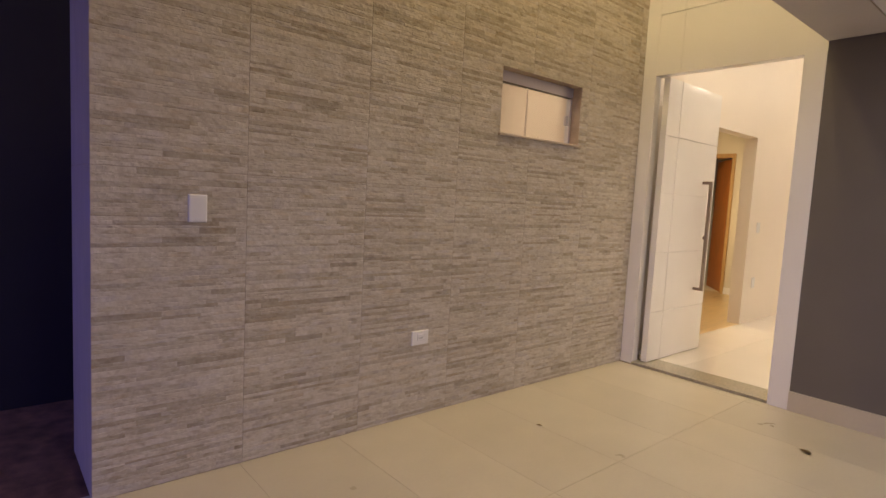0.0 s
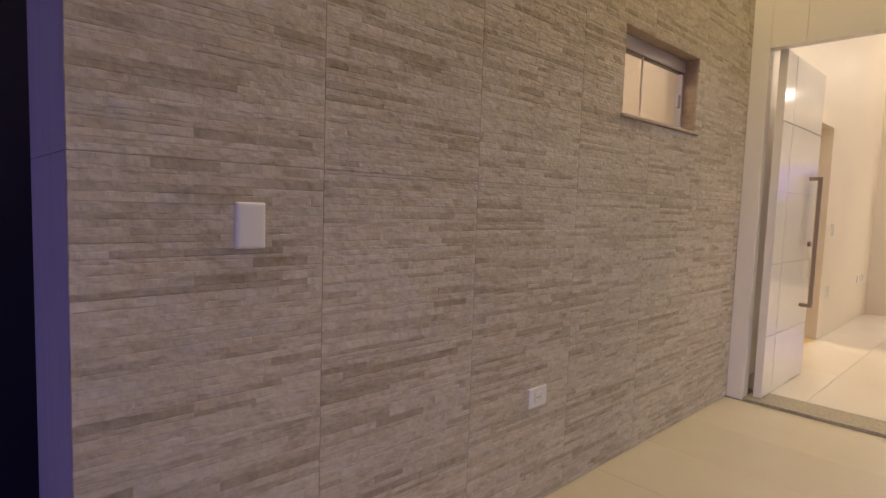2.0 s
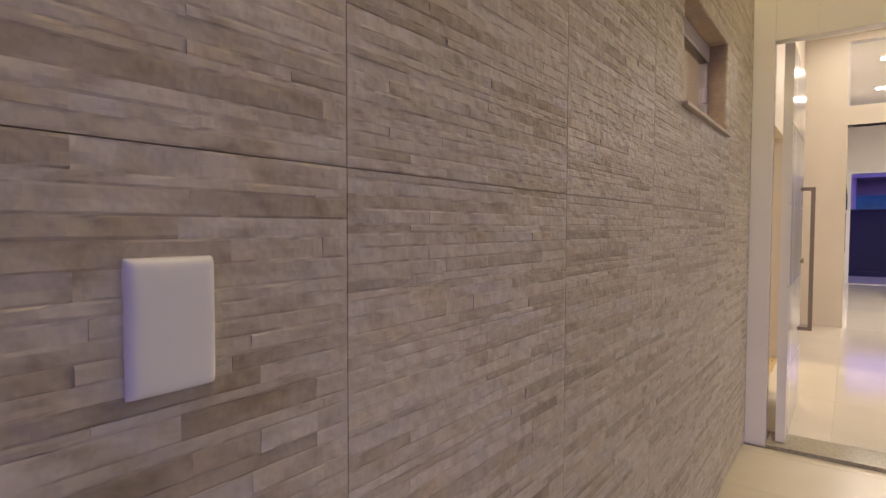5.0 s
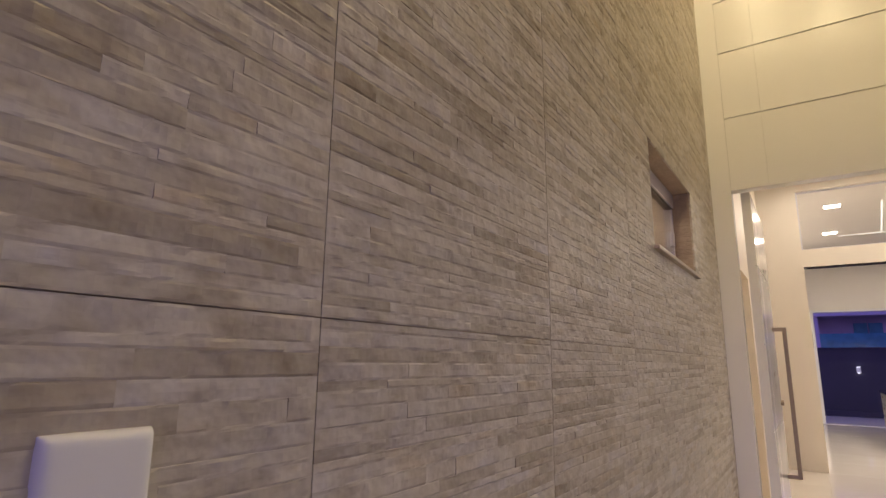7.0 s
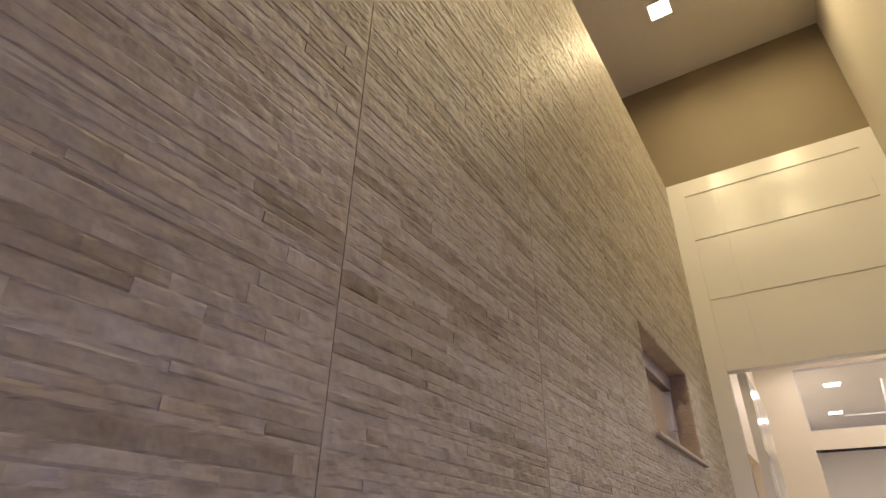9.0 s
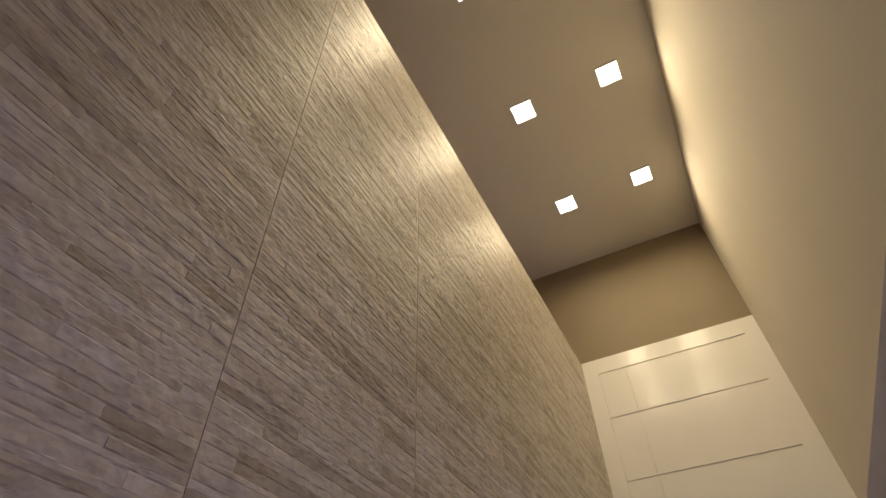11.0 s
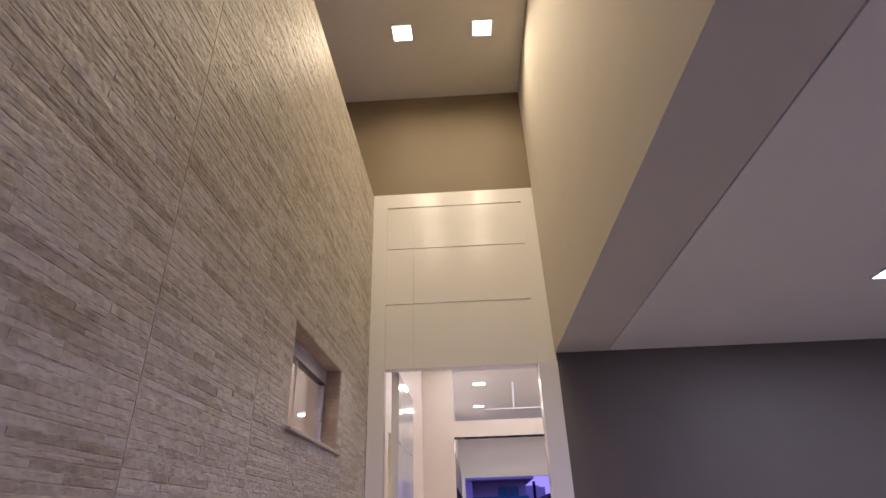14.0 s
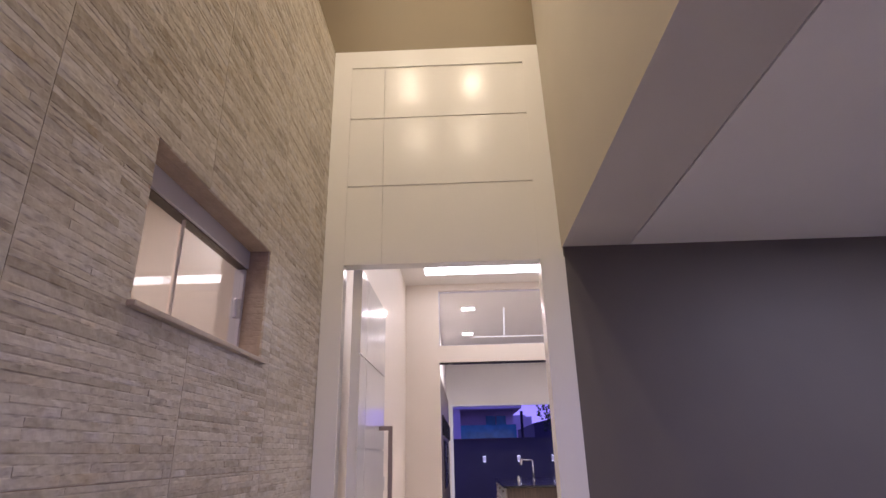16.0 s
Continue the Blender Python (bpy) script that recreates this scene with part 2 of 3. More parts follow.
def add_box(bm, x0, x1, y0, y1, z0, z1, bevel=0.0):
    made = bmesh.ops.create_cube(bm, size=1)["verts"]
    for v in made:
        v.co = Vector(((x0 + x1) / 2 + v.co.x * (x1 - x0), (y0 + y1) / 2 + v.co.y * (y1 - y0), (z0 + z1) / 2 + v.co.z * (z1 - z0)))
    if bevel:
        edges = list({e for v in made for e in v.link_edges})
        bmesh.ops.bevel(bm, geom=edges, offset=bevel, segments=2, profile=0.6, affect="EDGES")
    return bm


def boxes(*specs, bevel=0.0):
    bm = bmesh.new()
    for s in specs:
        add_box(bm, *s, bevel=bevel)
    return bm


def tube(bm, a, b, r, sides=14):
    a, b = Vector(a), Vector(b)
    made = bmesh.ops.create_cone(bm, cap_ends=True, segments=sides, radius1=r, radius2=r, depth=(b - a).length)["verts"]
    turn = (b - a).to_track_quat("Z", "Y").to_matrix().to_4x4()
    bmesh.ops.transform(bm, matrix=Matrix.Translation((a + b) / 2) @ turn, verts=made)
    return bm


def part(name, bm, mat, parent=None, label="", smooth=False):
    data = bpy.data.meshes.new(name)
    bm.normal_update()
    bm.to_mesh(data)
    bm.free()
    data.materials.append(mat)
    if smooth:
        data.shade_smooth()
    ob = new(name, data)
    ob.parent = parent
    if label:
        ob["label"] = label
    return ob


def empty(name, x, y, z):
    ob = new(name)
    ob.location = (x, y, z)
    ob.empty_display_size = 0.1
    return ob


def under(ob, *children):
    """Hang parts made in world metres under a thing's base."""
    for c in children:
        c.parent = ob
        c.matrix_parent_inverse = Matrix.Translation(-ob.location)
    return ob


def setting(name, bm, mat, label, category):
    return tagged(part(name, bm, mat), label, category, kind="structure")


# ---- plan ----
YS, XD = 2.88, 3.975            # face of the stone wall, face of the white portal
STONE_X0, STONE_TOP = 0.323, 3.59
WIN = (2.425, 3.213, 1.647, 2.044)
LOW, HIGH = 2.30, 4.55          # porch ceiling, slot ceiling
BEAM_Y = 1.688
HALL_Z, HALL_TOP = 0.02, 3.55

# ---- porch: the stone wall ----
wall_stone = setting("wall_stone", boxes(
    (STONE_X0 + 0.0065, WIN[0] - 0.0065, YS + 0.0046, 3.0, 0, 3.58), (WIN[1] + 0.0065, 4.055, YS + 0.0046, 3.0, 0, 3.58),
    (WIN[0] - 0.0065, WIN[1] + 0.0065, YS + 0.0046, 3.0, 0, WIN[2] - 0.014), (WIN[0] - 0.0065, WIN[1] + 0.0065, YS + 0.0046, 3.0, WIN[3] + 0.0065, 3.58),
    (STONE_X0 + 0.0065, 0.62, 3.0, 3.40, 0, 3.58)), M_GROUT, "entrance wall clad in greige split-stone tiles", "wall")
wall_grey = setting("wall_grey", boxes((3.95, 4.055, -3.0, 1.655, 0, LOW)), M_GREY, "dark charcoal-brown painted porch wall beside the door", "wall")
baseboard = setting("baseboard", boxes((3.935, 3.95, -3.0, 1.655, 0.0, 0.125)), M_PORCELAIN, "pale porcelain baseboard along the charcoal wall", "baseboard")
beam_mesh = boxes((-0.9, 3.975, 1.328, BEAM_Y, LOW, HIGH))
for v in beam_mesh.verts:
    if v.co.y > 1.5:
        v.co.y = 1.66 if v.co.z < 3 else 1.70
beam = setting("wall_beam", beam_mesh, M_BEAM, "cream painted deep beam over the porch", "wall")
beam.data.materials.append(M_SOFFIT)
for f in beam.data.polygons:
    if f.normal.z < -0.9:
        f.material_index = 1
wall_brown = setting("wall_brown", boxes((3.985, 4.055, 1.64, 3.36, STONE_TOP, HIGH)), M_BROWN, "brown painted wall band above the white door panel", "wall")
setting("wall_upper", boxes((-0.9, 3.985, 3.30, 3.40, 3.58, HIGH)), M_BROWN, "brown painted upper wall set back above the stone", "wall")
setting("wall_fascia", boxes((-1.05, -0.9, 1.335, 3.40, LOW, HIGH)), M_BEAM, "cream painted front fascia of the tall slot", "wall")
setting("ceiling_slot", boxes((-1.05, 4.16, 1.335, 3.40, HIGH, HIGH + 0.12)), M_SLOT, "greige painted ceiling high over the entrance", "ceiling")
setting("ceiling_porch", boxes((-2.6, 4.16, -3.0, 1.320, LOW, LOW + 0.12), (-2.6, 4.16, 1.320, 1.328, LOW + 0.012, LOW + 0.12)), M_CEIL, "white painted low porch ceiling", "ceiling")
setting("wall_porch_side", boxes((-2.6, 4.16, -3.15, -3.0, 0, LOW + 0.12)), M_GREY, "charcoal wall closing the porch", "wall")

# ---- ground ----
setting("ground", boxes((-60, 90, -60, 60, -0.35, -0.12)), M_SOIL, "bare reddish soil round the house", "ground")
# near-black wall that closes the view into the side yard
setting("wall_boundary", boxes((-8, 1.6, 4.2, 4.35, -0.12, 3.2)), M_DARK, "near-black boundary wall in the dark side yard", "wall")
setting("soil_bed", boxes((-8, 1.6, 2.96, 4.2, -0.3, -0.03)), M_SOIL, "reddish soil bed beside the porch floor", "ground")
floor_porch = setting("floor", boxes((-2.6, 3.975, -3.0, 2.894, -0.10, -0.006), (-2.6, STONE_X0 + 0.0065, 2.894, 2.955, -0.10, -0.006)), M_JOINT, "cream porcelain tiled porch floor", "floor")

# ---- the portal and its door ----
door_1 = tagged(empty("door_1", XD, 2.27, 0), "tall white lacquered entrance portal, its pivot door standing open", "door", kind="structure")
G = 0.005
panel_parts = [
    part("backing", boxes((3.984, 4.055, 1.62, 2.88, 2.245, STONE_TOP)), M_LACQUER),
    part("stile", boxes((3.975, 4.055, 2.775, 2.88, 0.0, 2.245), bevel=0.002), M_LACQUER),
    part("stile", boxes((3.945, 4.055, 1.655, 1.777, 0.0, 2.245), bevel=0.002), M_LACQUER),
    part("margin", boxes((3.975, 3.984, 2.775, 2.88, 2.245, STONE_TOP)), M_LACQUER),
    part("margin", boxes((3.975, 3.984, 1.64, 1.777, 2.245, STONE_TOP)), M_LACQUER),
    part("margin", boxes((3.975, 3.984, 1.777, 2.775, 3.472, STONE_TOP)), M_LACQUER),
]
for z0, z1 in ((2.245, 2.69 - G), (2.69 + G, 3.118 - G), (3.118 + G, 3.462 - G)):
    for y0, y1 in ((1.777, 2.582 - 0.0007), (2.582 + 0.0007, 2.774)):
        panel_parts.append(part("panel", boxes((3.975, 3.984, y0, y1, z0, z1), bevel=0.001), M_LACQUER))
under(door_1, *panel_parts)
setting("door_sill", boxes((3.962, 4.22, 1.777, 2.775, -0.05, HALL_Z), bevel=0.003), M_SILL, "polished beige granite door sill", "sill")

leaf = tagged(empty("door_leaf", 4.03, 2.712, HALL_Z + 0.006), "white lacquered grooved pivot door standing wide open", "door", kind="structure")
leaf_parts = [part("core", boxes((0.002, 0.895, -0.018, 0.022, 0, 2.212)), M_GLOSS)]
rows_z = (0.0, 0.40, 0.875, 1.335, 1.775, 2.212)
for z0, z1 in zip(rows_z, rows_z[1:]):
    for x0, x1 in ((0.0, 0.197), (0.203, 0.895)):
        leaf_parts.append(part("panel", boxes((x0, x1, -0.026, -0.018, z0 + (0.004 if z0 else 0), z1 - 0.004), bevel=0.001), M_GLOSS))
hb = bmesh.new()
for s in ((0.679, 0.703, -0.105, -0.081, 0.535, 1.465), (0.679, 0.703, -0.085, -0.02, 0.535, 0.559), (0.679, 0.703, -0.085, -0.02, 1.441, 1.465)):
    add_box(hb, *s, bevel=0.003)
leaf_parts.append(part("pull_handle", hb, M_STEEL, label="long square brushed-steel pull handle"))
leaf_parts.append(part("lock", tube(bmesh.new(), (0.79, -0.045, 0.985), (0.79, -0.02, 0.985), 0.018), M_STEEL, label="steel lock cylinder"))
for c in leaf_parts:
    c.parent = leaf

# ---- window in the stone wall ----
window_1 = tagged(empty("window_1", WIN[0], 2.975, WIN[2]), "small lit sliding window in a stone-lined recess", "window", kind="structure")
wx0, wx1, wz0, wz1 = WIN
under(window_1,
      part("window_sill", boxes((wx0 - 0.012, wx1 + 0.012, YS - 0.018, 3.0, wz0 - 0.014, wz0), bevel=0.003), M_WINSILL, label="thin polished stone sill"),
      part("head_rail", boxes((wx0, wx1, 2.955, 3.0, wz1 - 0.065, wz1), bevel=0.003), M_ALU, label="grey aluminium head rail"),
      part("gasket", boxes((wx0, wx1, 2.962, 2.995, wz1 - 0.069, wz1 - 0.0655)), M_CABINET, label="dark rubber gasket"),
      part("side_rail", boxes((wx1 - 0.016, wx1, 2.962, 3.0, wz0 + 0.018, wz1 - 0.071), bevel=0.002), M_ALU),
      part("bottom_rail", boxes((wx0, wx1, 2.96, 3.0, wz0, wz0 + 0.018), bevel=0.002), M_ALU),
      part("pane", boxes((wx0, 2.755, 2.984, 2.992, wz0 + 0.018, wz1 - 0.06)), M_GLASS),
      part("pane", boxes((2.75, wx1, 2.966, 2.974, wz0 + 0.018, wz1 - 0.06)), M_GLASS),
      part("pane_edge", boxes((2.749, 2.752, 2.9655, 2.9745, wz0 + 0.018, wz1 - 0.06)), M_EDGE),
      part("latch", boxes((3.135, 3.165, 2.95, 2.966, 1.78, 1.85), bevel=0.006), M_ALU, label="small grey latch"))
# room behind the window
setting("wall_bathroom", boxes((1.6, 1.7, 3.06, 6.4, 0, 2.7), (3.8, 3.9, 3.06, 6.4, 0, 2.7), (1.7, 3.8, 6.3, 6.4, 0, 2.7),
    (1.6, WIN[0], 3.0, 3.06, 0, 3.58), (WIN[1], 3.9, 3.0, 3.06, 0, 3.58), (WIN[0], WIN[1], 3.0, 3.06, 0, WIN[2]), (WIN[0], WIN[1], 3.0, 3.06, WIN[3], 3.58)), M_BATH, "beige tiled bathroom walls behind the window", "wall")
setting("ceiling_bathroom", boxes((1.6, 3.9, 3.06, 6.4, 2.6, 2.7)), M_WHITE, "white bathroom ceiling", "ceiling")
setting("floor_bathroom", boxes((1.6, 3.9, 3.06, 6.4, -0.1, 0.02)), M_POLISHED, "pale bathroom floor", "floor")

# ---- hall behind the door ----
setting("floor_hall", boxes((4.22, 8.7, -1.5, 2.93, -0.1, HALL_Z - 0.004)), M_JOINT, "polished cream porcelain hall floor", "floor")
setting("wall_hall_front", boxes((4.06, 4.22, -1.5, 1.60, 0, HALL_TOP), (4.06, 4.10, 2.87, 2.93, 0, HALL_TOP), (4.06, 4.22, 1.60, 2.87, 2.50, HALL_TOP)), M_HALL, "white painted inner face of the entrance wall", "wall")
OPEN_X0, OPEN_X1, OPEN_TOP = 5.25, 6.42, 2.055
setting("wall_hall_left", boxes((4.06, OPEN_X0, 2.93, 3.06, 0, HALL_TOP), (OPEN_X1, 8.7, 2.93, 3.06, 0, HALL_TOP), (OPEN_X0, OPEN_X1, 2.93, 3.06, OPEN_TOP, HALL_TOP)), M_HALL, "warm white hall wall with a plain opening to a corridor", "wall")
setting("wall_hall_right", boxes((4.22, 8.7, -1.65, -1.5, 0, HALL_TOP)), M_HALL, "warm white painted hall wall", "wall")
setting("ceiling_hall", boxes((4.16, 8.85, -1.65, 3.06, HALL_TOP, HALL_TOP + 0.12)), M_WHITE, "white hall ceiling with light strips", "ceiling")
CROSS_Y = 2.48
setting("wall_cross", boxes((8.7, 8.85, CROSS_Y, 3.06, 0, HALL_TOP), (8.7, 8.85, -0.6, CROSS_Y, 2.47, 2.69), (8.7, 8.85, -0.6, CROSS_Y, 3.46, HALL_TOP), (8.7, 8.85, -1.65, -0.6, 0, HALL_TOP)), M_HALL, "warm white wall with a wide opening and an open band above", "wall")
window_2 = tagged(empty("window_2", 8.77, 1.0, 2.69), "thin-framed open transom band over the wide opening", "window", kind="structure")
under(window_2, part("frame", boxes((8.755, 8.80, -0.6, CROSS_Y, 2.69, 2.705), (8.755, 8.80, -0.6, CROSS_Y, 3.445, 3.46), (8.755, 8.80, CROSS_Y - 0.015, CROSS_Y, 2.705, 3.445)), M_ALU))
setting("door_track", boxes((8.72, 8.83, -0.6, CROSS_Y, 2.455, 2.47)), M_BLACK, "dark sliding door track under the beam", "trim")

# corridor with a wooden door frame
setting("floor_corridor", boxes((4.3, 8.7, 3.06, 5.2, -0.1, HALL_Z), (OPEN_X0, OPEN_X1, 2.93, 3.06, -0.1, HALL_Z)), M_WOODFLOOR, "wood-look corridor floor", "floor")
setting("wall_corridor", boxes((4.3, 8.7, 5.1, 5.2, 0, 2.7), (8.6, 8.7, 3.06, 4.02, 0, 2.7), (8.6, 8.7, 4.92, 5.1, 0, 2.7), (8.6, 8.7, 4.02, 4.92, 2.12, 2.7), (4.2, 4.3, 3.06, 5.2, 0, 2.7)), M_CREAM, "cream corridor walls", "wall")
setting("ceiling_corridor", boxes((4.2, 8.7, 3.06, 5.2, 2.6, 2.7)), M_WHITE, "white corridor ceiling", "ceiling")
setting("wall_bedroom", boxes((8.7, 10.6, 5.3, 5.4, 0, 2.7), (10.5, 10.6, 3.3, 5.3, 0, 2.7), (8.7, 10.6, 3.2, 3.3, 0, 2.7), (8.7, 10.6, 3.2, 5.4, 2.6, 2.7), (8.7, 10.6, 3.2, 5.4, -0.1, HALL_Z)), M_CREAM, "dim room behind the wooden door frame", "wall")
door_2 = tagged(empty("door_2", 8.6, 4.4, 0), "open orange wooden door in a pale wood frame", "door", kind="structure")
leaf_2 = boxes((0.0, 0.76, 0.0, 0.038, HALL_Z + 0.01, 2.05), bevel=0.003)
bmesh.ops.transform(leaf_2, matrix=pose(8.67, 4.065, 0, 0, 0, 38), verts=leaf_2.verts)
under(door_2, part("jamb", boxes((8.57, 8.72, 4.02, 4.065, HALL_Z, 2.12), bevel=0.004), M_PALEWOOD), part("jamb", boxes((8.57, 8.72, 4.875, 4.92, HALL_Z, 2.12), bevel=0.004), M_PALEWOOD),
      part("head", boxes((8.57, 8.72, 4.065, 4.875, 2.06, 2.12), bevel=0.004), M_PALEWOOD), part("leaf", leaf_2, M_WOOD, label="orange wooden door leaf"))
setting("trim", boxes((8.585, 8.6, 3.06, 4.02, HALL_Z, 0.12)), M_LACQUER, "white corridor skirting", "trim")


def hall_plate(x, z, w, h):
    ob = tagged(empty("wall_outlet", x, 2.93, z), "small white plate on the hall wall", "socket", group="hall plates")
    return under(ob, part("plate", boxes((x - w / 2, x + w / 2, 2.921, 2.932, z - h / 2, z + h / 2), bevel=0.003), M_PLASTIC))


hall_plate(6.67, 1.09, 0.075, 0.115)
hall_plate(6.68, 0.47, 0.075, 0.115)
hall_plate(8.10, 0.50, 0.115, 0.075)
hall_plate(8.28, 0.50, 0.115, 0.075)

# ---- far room ----
setting("floor_living", boxes((8.7, 15.4, -2.0, 3.1, -0.1, HALL_Z - 0.004)), M_JOINT, "polished pale porcelain living room floor", "floor")
setting("wall_living_left", boxes((8.85, 9.7, 2.58, 3.2, 0, HALL_TOP), (14.32, 15.4, 2.58, 3.2, 0, HALL_TOP), (9.7, 14.32, 3.1, 3.2, 0, HALL_TOP), (9.7, 14.32, 2.58, 3.1, 2.46, HALL_TOP)), M_WHITE, "white living room wall with a tall cabinet niche", "wall")
setting("wall_living_right", boxes((8.85, 15.4, -2.15, -2.0, 0, HALL_TOP)), M_WHITE, "white living room wall", "wall")
setting("ceiling_living", boxes((8.85, 15.55, -2.15, 3.2, HALL_TOP, HALL_TOP + 0.12)), M_WHITE, "white living room ceiling", "ceiling")
setting("wall_living_back", boxes((15.4, 15.55, 2.50, 3.2, 0, HALL_TOP), (15.4, 15.55, -1.6, 2.50, 2.47, HALL_TOP), (15.4, 15.55, -2.15, -1.6, 0, HALL_TOP)), M_WHITE, "white wall over the sliding garden doors", "wall")
door_3 = tagged(empty("door_3", 15.47, 1.0, 0), "wide white-framed glass sliding doors to the yard", "door", kind="structure")
sl = [part("jamb", boxes((15.42, 15.53, 2.44, 2.50, HALL_Z, 2.47), bevel=0.003), M_PLASTIC), part("head", boxes((15.42, 15.53, -1.6, 2.44, 2.42, 2.47), bevel=0.003), M_PLASTIC),
      part("track", boxes((15.42, 15.53, -1.6, 2.44, 0.0, HALL_Z + 0.012)), M_PLASTIC)]
for y0, y1, x in ((-1.6, -0.9, 15.46), (-1.5, -0.85, 15.49)):
    sl.append(part("pane", boxes((x, x + 0.008, y0, y1, HALL_Z + 0.05, 2.40)), M_GLASS))
under(door_3, *sl)

cab = tagged(empty("tall_cabinet", 12.0, 2.83, HALL_Z), "tall dark walnut cabinets with black ovens in a niche", "cabinet")
cab_parts = [part("body", boxes((9.71, 14.31, 2.54, 3.09, HALL_Z, 2.455)), M_CABINET)]
for k in range(8):
    c0, c1 = 9.72 + 0.574 * k, 10.288 + 0.574 * k
    upper = part("door", boxes((c0, c1, 2.515, 2.54, 1.55, 2.445), bevel=0.003), M_CABINET)
    cab_parts.append(upper)
    cab_parts.append(part("door", boxes((c0, c1, 2.515, 2.54, HALL_Z + 0.1, 0.78), bevel=0.003), M_CABINET))
    if k in (2, 3, 5):
        cab_parts.append(part("oven", boxes((c0 + 0.01, c1 - 0.01, 2.50, 2.54, 0.80, 1.53), bevel=0.004), M_BLACK, label="black glass oven front"))
    else:
        cab_parts.append(part("door", boxes((c0, c1, 2.515, 2.54, 0.79, 1.54), bevel=0.003), M_CABINET))
    part("handle", boxes((c1 - 0.05, c1 - 0.035, 2.49, 2.515, 1.60, 1.90), bevel=0.003), M_BLACK, upper, "slim black handle")
under(cab, *cab_parts)

island = tagged(empty("kitchen_island", 12.8, 0.9, HALL_Z), "kitchen island with ivory drawers and dark front on short black feet", "island")
isl = [part("body", boxes((11.3, 14.2, 0.2, 1.50, HALL_Z + 0.10, 0.775)), M_CABINET)]
for k in range(3):
    for z0 in (0.14, 0.36, 0.57):
        d = part("drawer", boxes((11.33 + 0.96 * k, 12.26 + 0.96 * k, 1.50, 1.52, z0, z0 + 0.19), bevel=0.003), M_DRAWER)
        isl.append(d)
        part("knob", tube(bmesh.new(), (11.8 + 0.96 * k, 1.52, z0 + 0.13), (11.8 + 0.96 * k, 1.545, z0 + 0.13), 0.014), M_STEEL, d, "steel knob")
for fx in (11.36, 14.08):
    for fy in (0.26, 1.40):
        isl.append(part("foot", boxes((fx, fx + 0.06, fy, fy + 0.06, HALL_Z, HALL_Z + 0.10)), M_BLACK))
under(island, *isl)
tagged(part("worktop", boxes((11.26, 14.24, 0.16, 1.55, 0.775, 0.81), bevel=0.004), M_TOP), "polished black granite worktop on the kitchen island", "worktop")

tap = tagged(empty("kitchen_tap", 12.9, 1.0, 0.81), "tall chrome tap with a curved neck on the worktop", "tap")
tp = bmesh.new()
tube(tp, (12.9, 0.86, 0.81), (12.9, 0.86, 1.14), 0.013)
arc = [Vector((12.9, 0.86 + 0.045 * (1 - math.cos(a)), 1.14 + 0.045 * math.sin(a))) for a in np.linspace(0, math.pi / 2, 5)]
for a, b in zip(arc, arc[1:]):
    tube(tp, a, b, 0.013, 10)
tube(tp, arc[-1], (12.9, 1.08, 1.185), 0.013)
under(tap, part("neck", tp, M_CHROME, smooth=True), part("spout", tube(bmesh.new(), (12.9, 1.08, 1.21), (12.9, 1.09, 1.10), 0.024), M_CHROME, label="steel spray head"),
      part("base", tube(bmesh.new(), (12.9, 0.86, 0.81), (12.9, 0.86, 0.83), 0.028), M_CHROME))
tagged(part("soap_bottle", tube(tube(bmesh.new(), (12.7, 1.17, 0.81), (12.7, 1.17, 0.88), 0.026), (12.7, 1.17, 0.88), (12.7, 1.17, 0.91), 0.010), M_DRAWER), "small pale bottle on the black worktop", "bottle")

# ---- yard and neighbours ----
setting("pavement_yard", boxes((15.4, 18.62, -6, 8, -0.12, -0.02)), M_PORCELAIN, "pale paved yard behind the house", "pavement")
setting("wall_fence", boxes((18.6, 18.78, -14, 14, -0.12, 1.70), (18.57, 18.81, -14, 14, 1.70, 1.735), (18.5, 18.6, -14, 14, -0.12, 0.12)), M_FENCE, "dark navy rendered garden wall with a low plinth", "wall")


def wall_light(y, z):
    ob = tagged(empty("wall_light", 18.6, y, z), "white up-and-down light on the navy garden wall", "wall lamp", group="garden wall lights")
    body = part("body", boxes((18.53, 18.60, y - 0.045, y + 0.045, z - 0.07, z + 0.07), bevel=0.006), M_PLASTIC)
    part("lens", boxes((18.535, 18.595, y - 0.035, y + 0.035, z + 0.071, z + 0.077)), M_GLOW_WALL, body, "glowing lens")
    part("lens", boxes((18.535, 18.595, y - 0.035, y + 0.035, z - 0.077, z - 0.071)), M_GLOW_WALL, body, "glowing lens")
    return under(ob, body)


for ly in (1.60, 0.60, -0.40):
    wall_light(ly, 1.16)

house = tagged(empty("neighbour_house", 27, 4, -0.12), "lilac neighbouring house with a recessed balcony and teal glazing", "house")
balcony = part("balcony", boxes((25.25, 26.6, -0.1, 9.0, 1.55, 1.80)), M_HOUSE)
part("railing", boxes((25.3, 25.32, 0.0, 2.3, 1.80, 2.42)), M_TEAL, balcony, "teal glass balcony railing")
hp = [part("wall", boxes((26.6, 34, 0.0, 9.0, -0.12, 3.05)), M_HOUSE),
      part("roof", boxes((25.2, 34.3, -0.25, 9.3, 3.05, 3.38)), M_HOUSE, label="flat roof slab with a deep eave"),
      part("pier", boxes((25.3, 26.6, 2.3, 2.75, -0.12, 3.05)), M_HOUSE),
      balcony]
for k in range(2):
    w = part("window", boxes((26.55, 26.6, 0.32 + 0.46 * k, 0.74 + 0.46 * k, 1.82, 2.85)), M_TEAL, label="teal glazed balcony door")
    hp.append(w)
under(house, *hp)
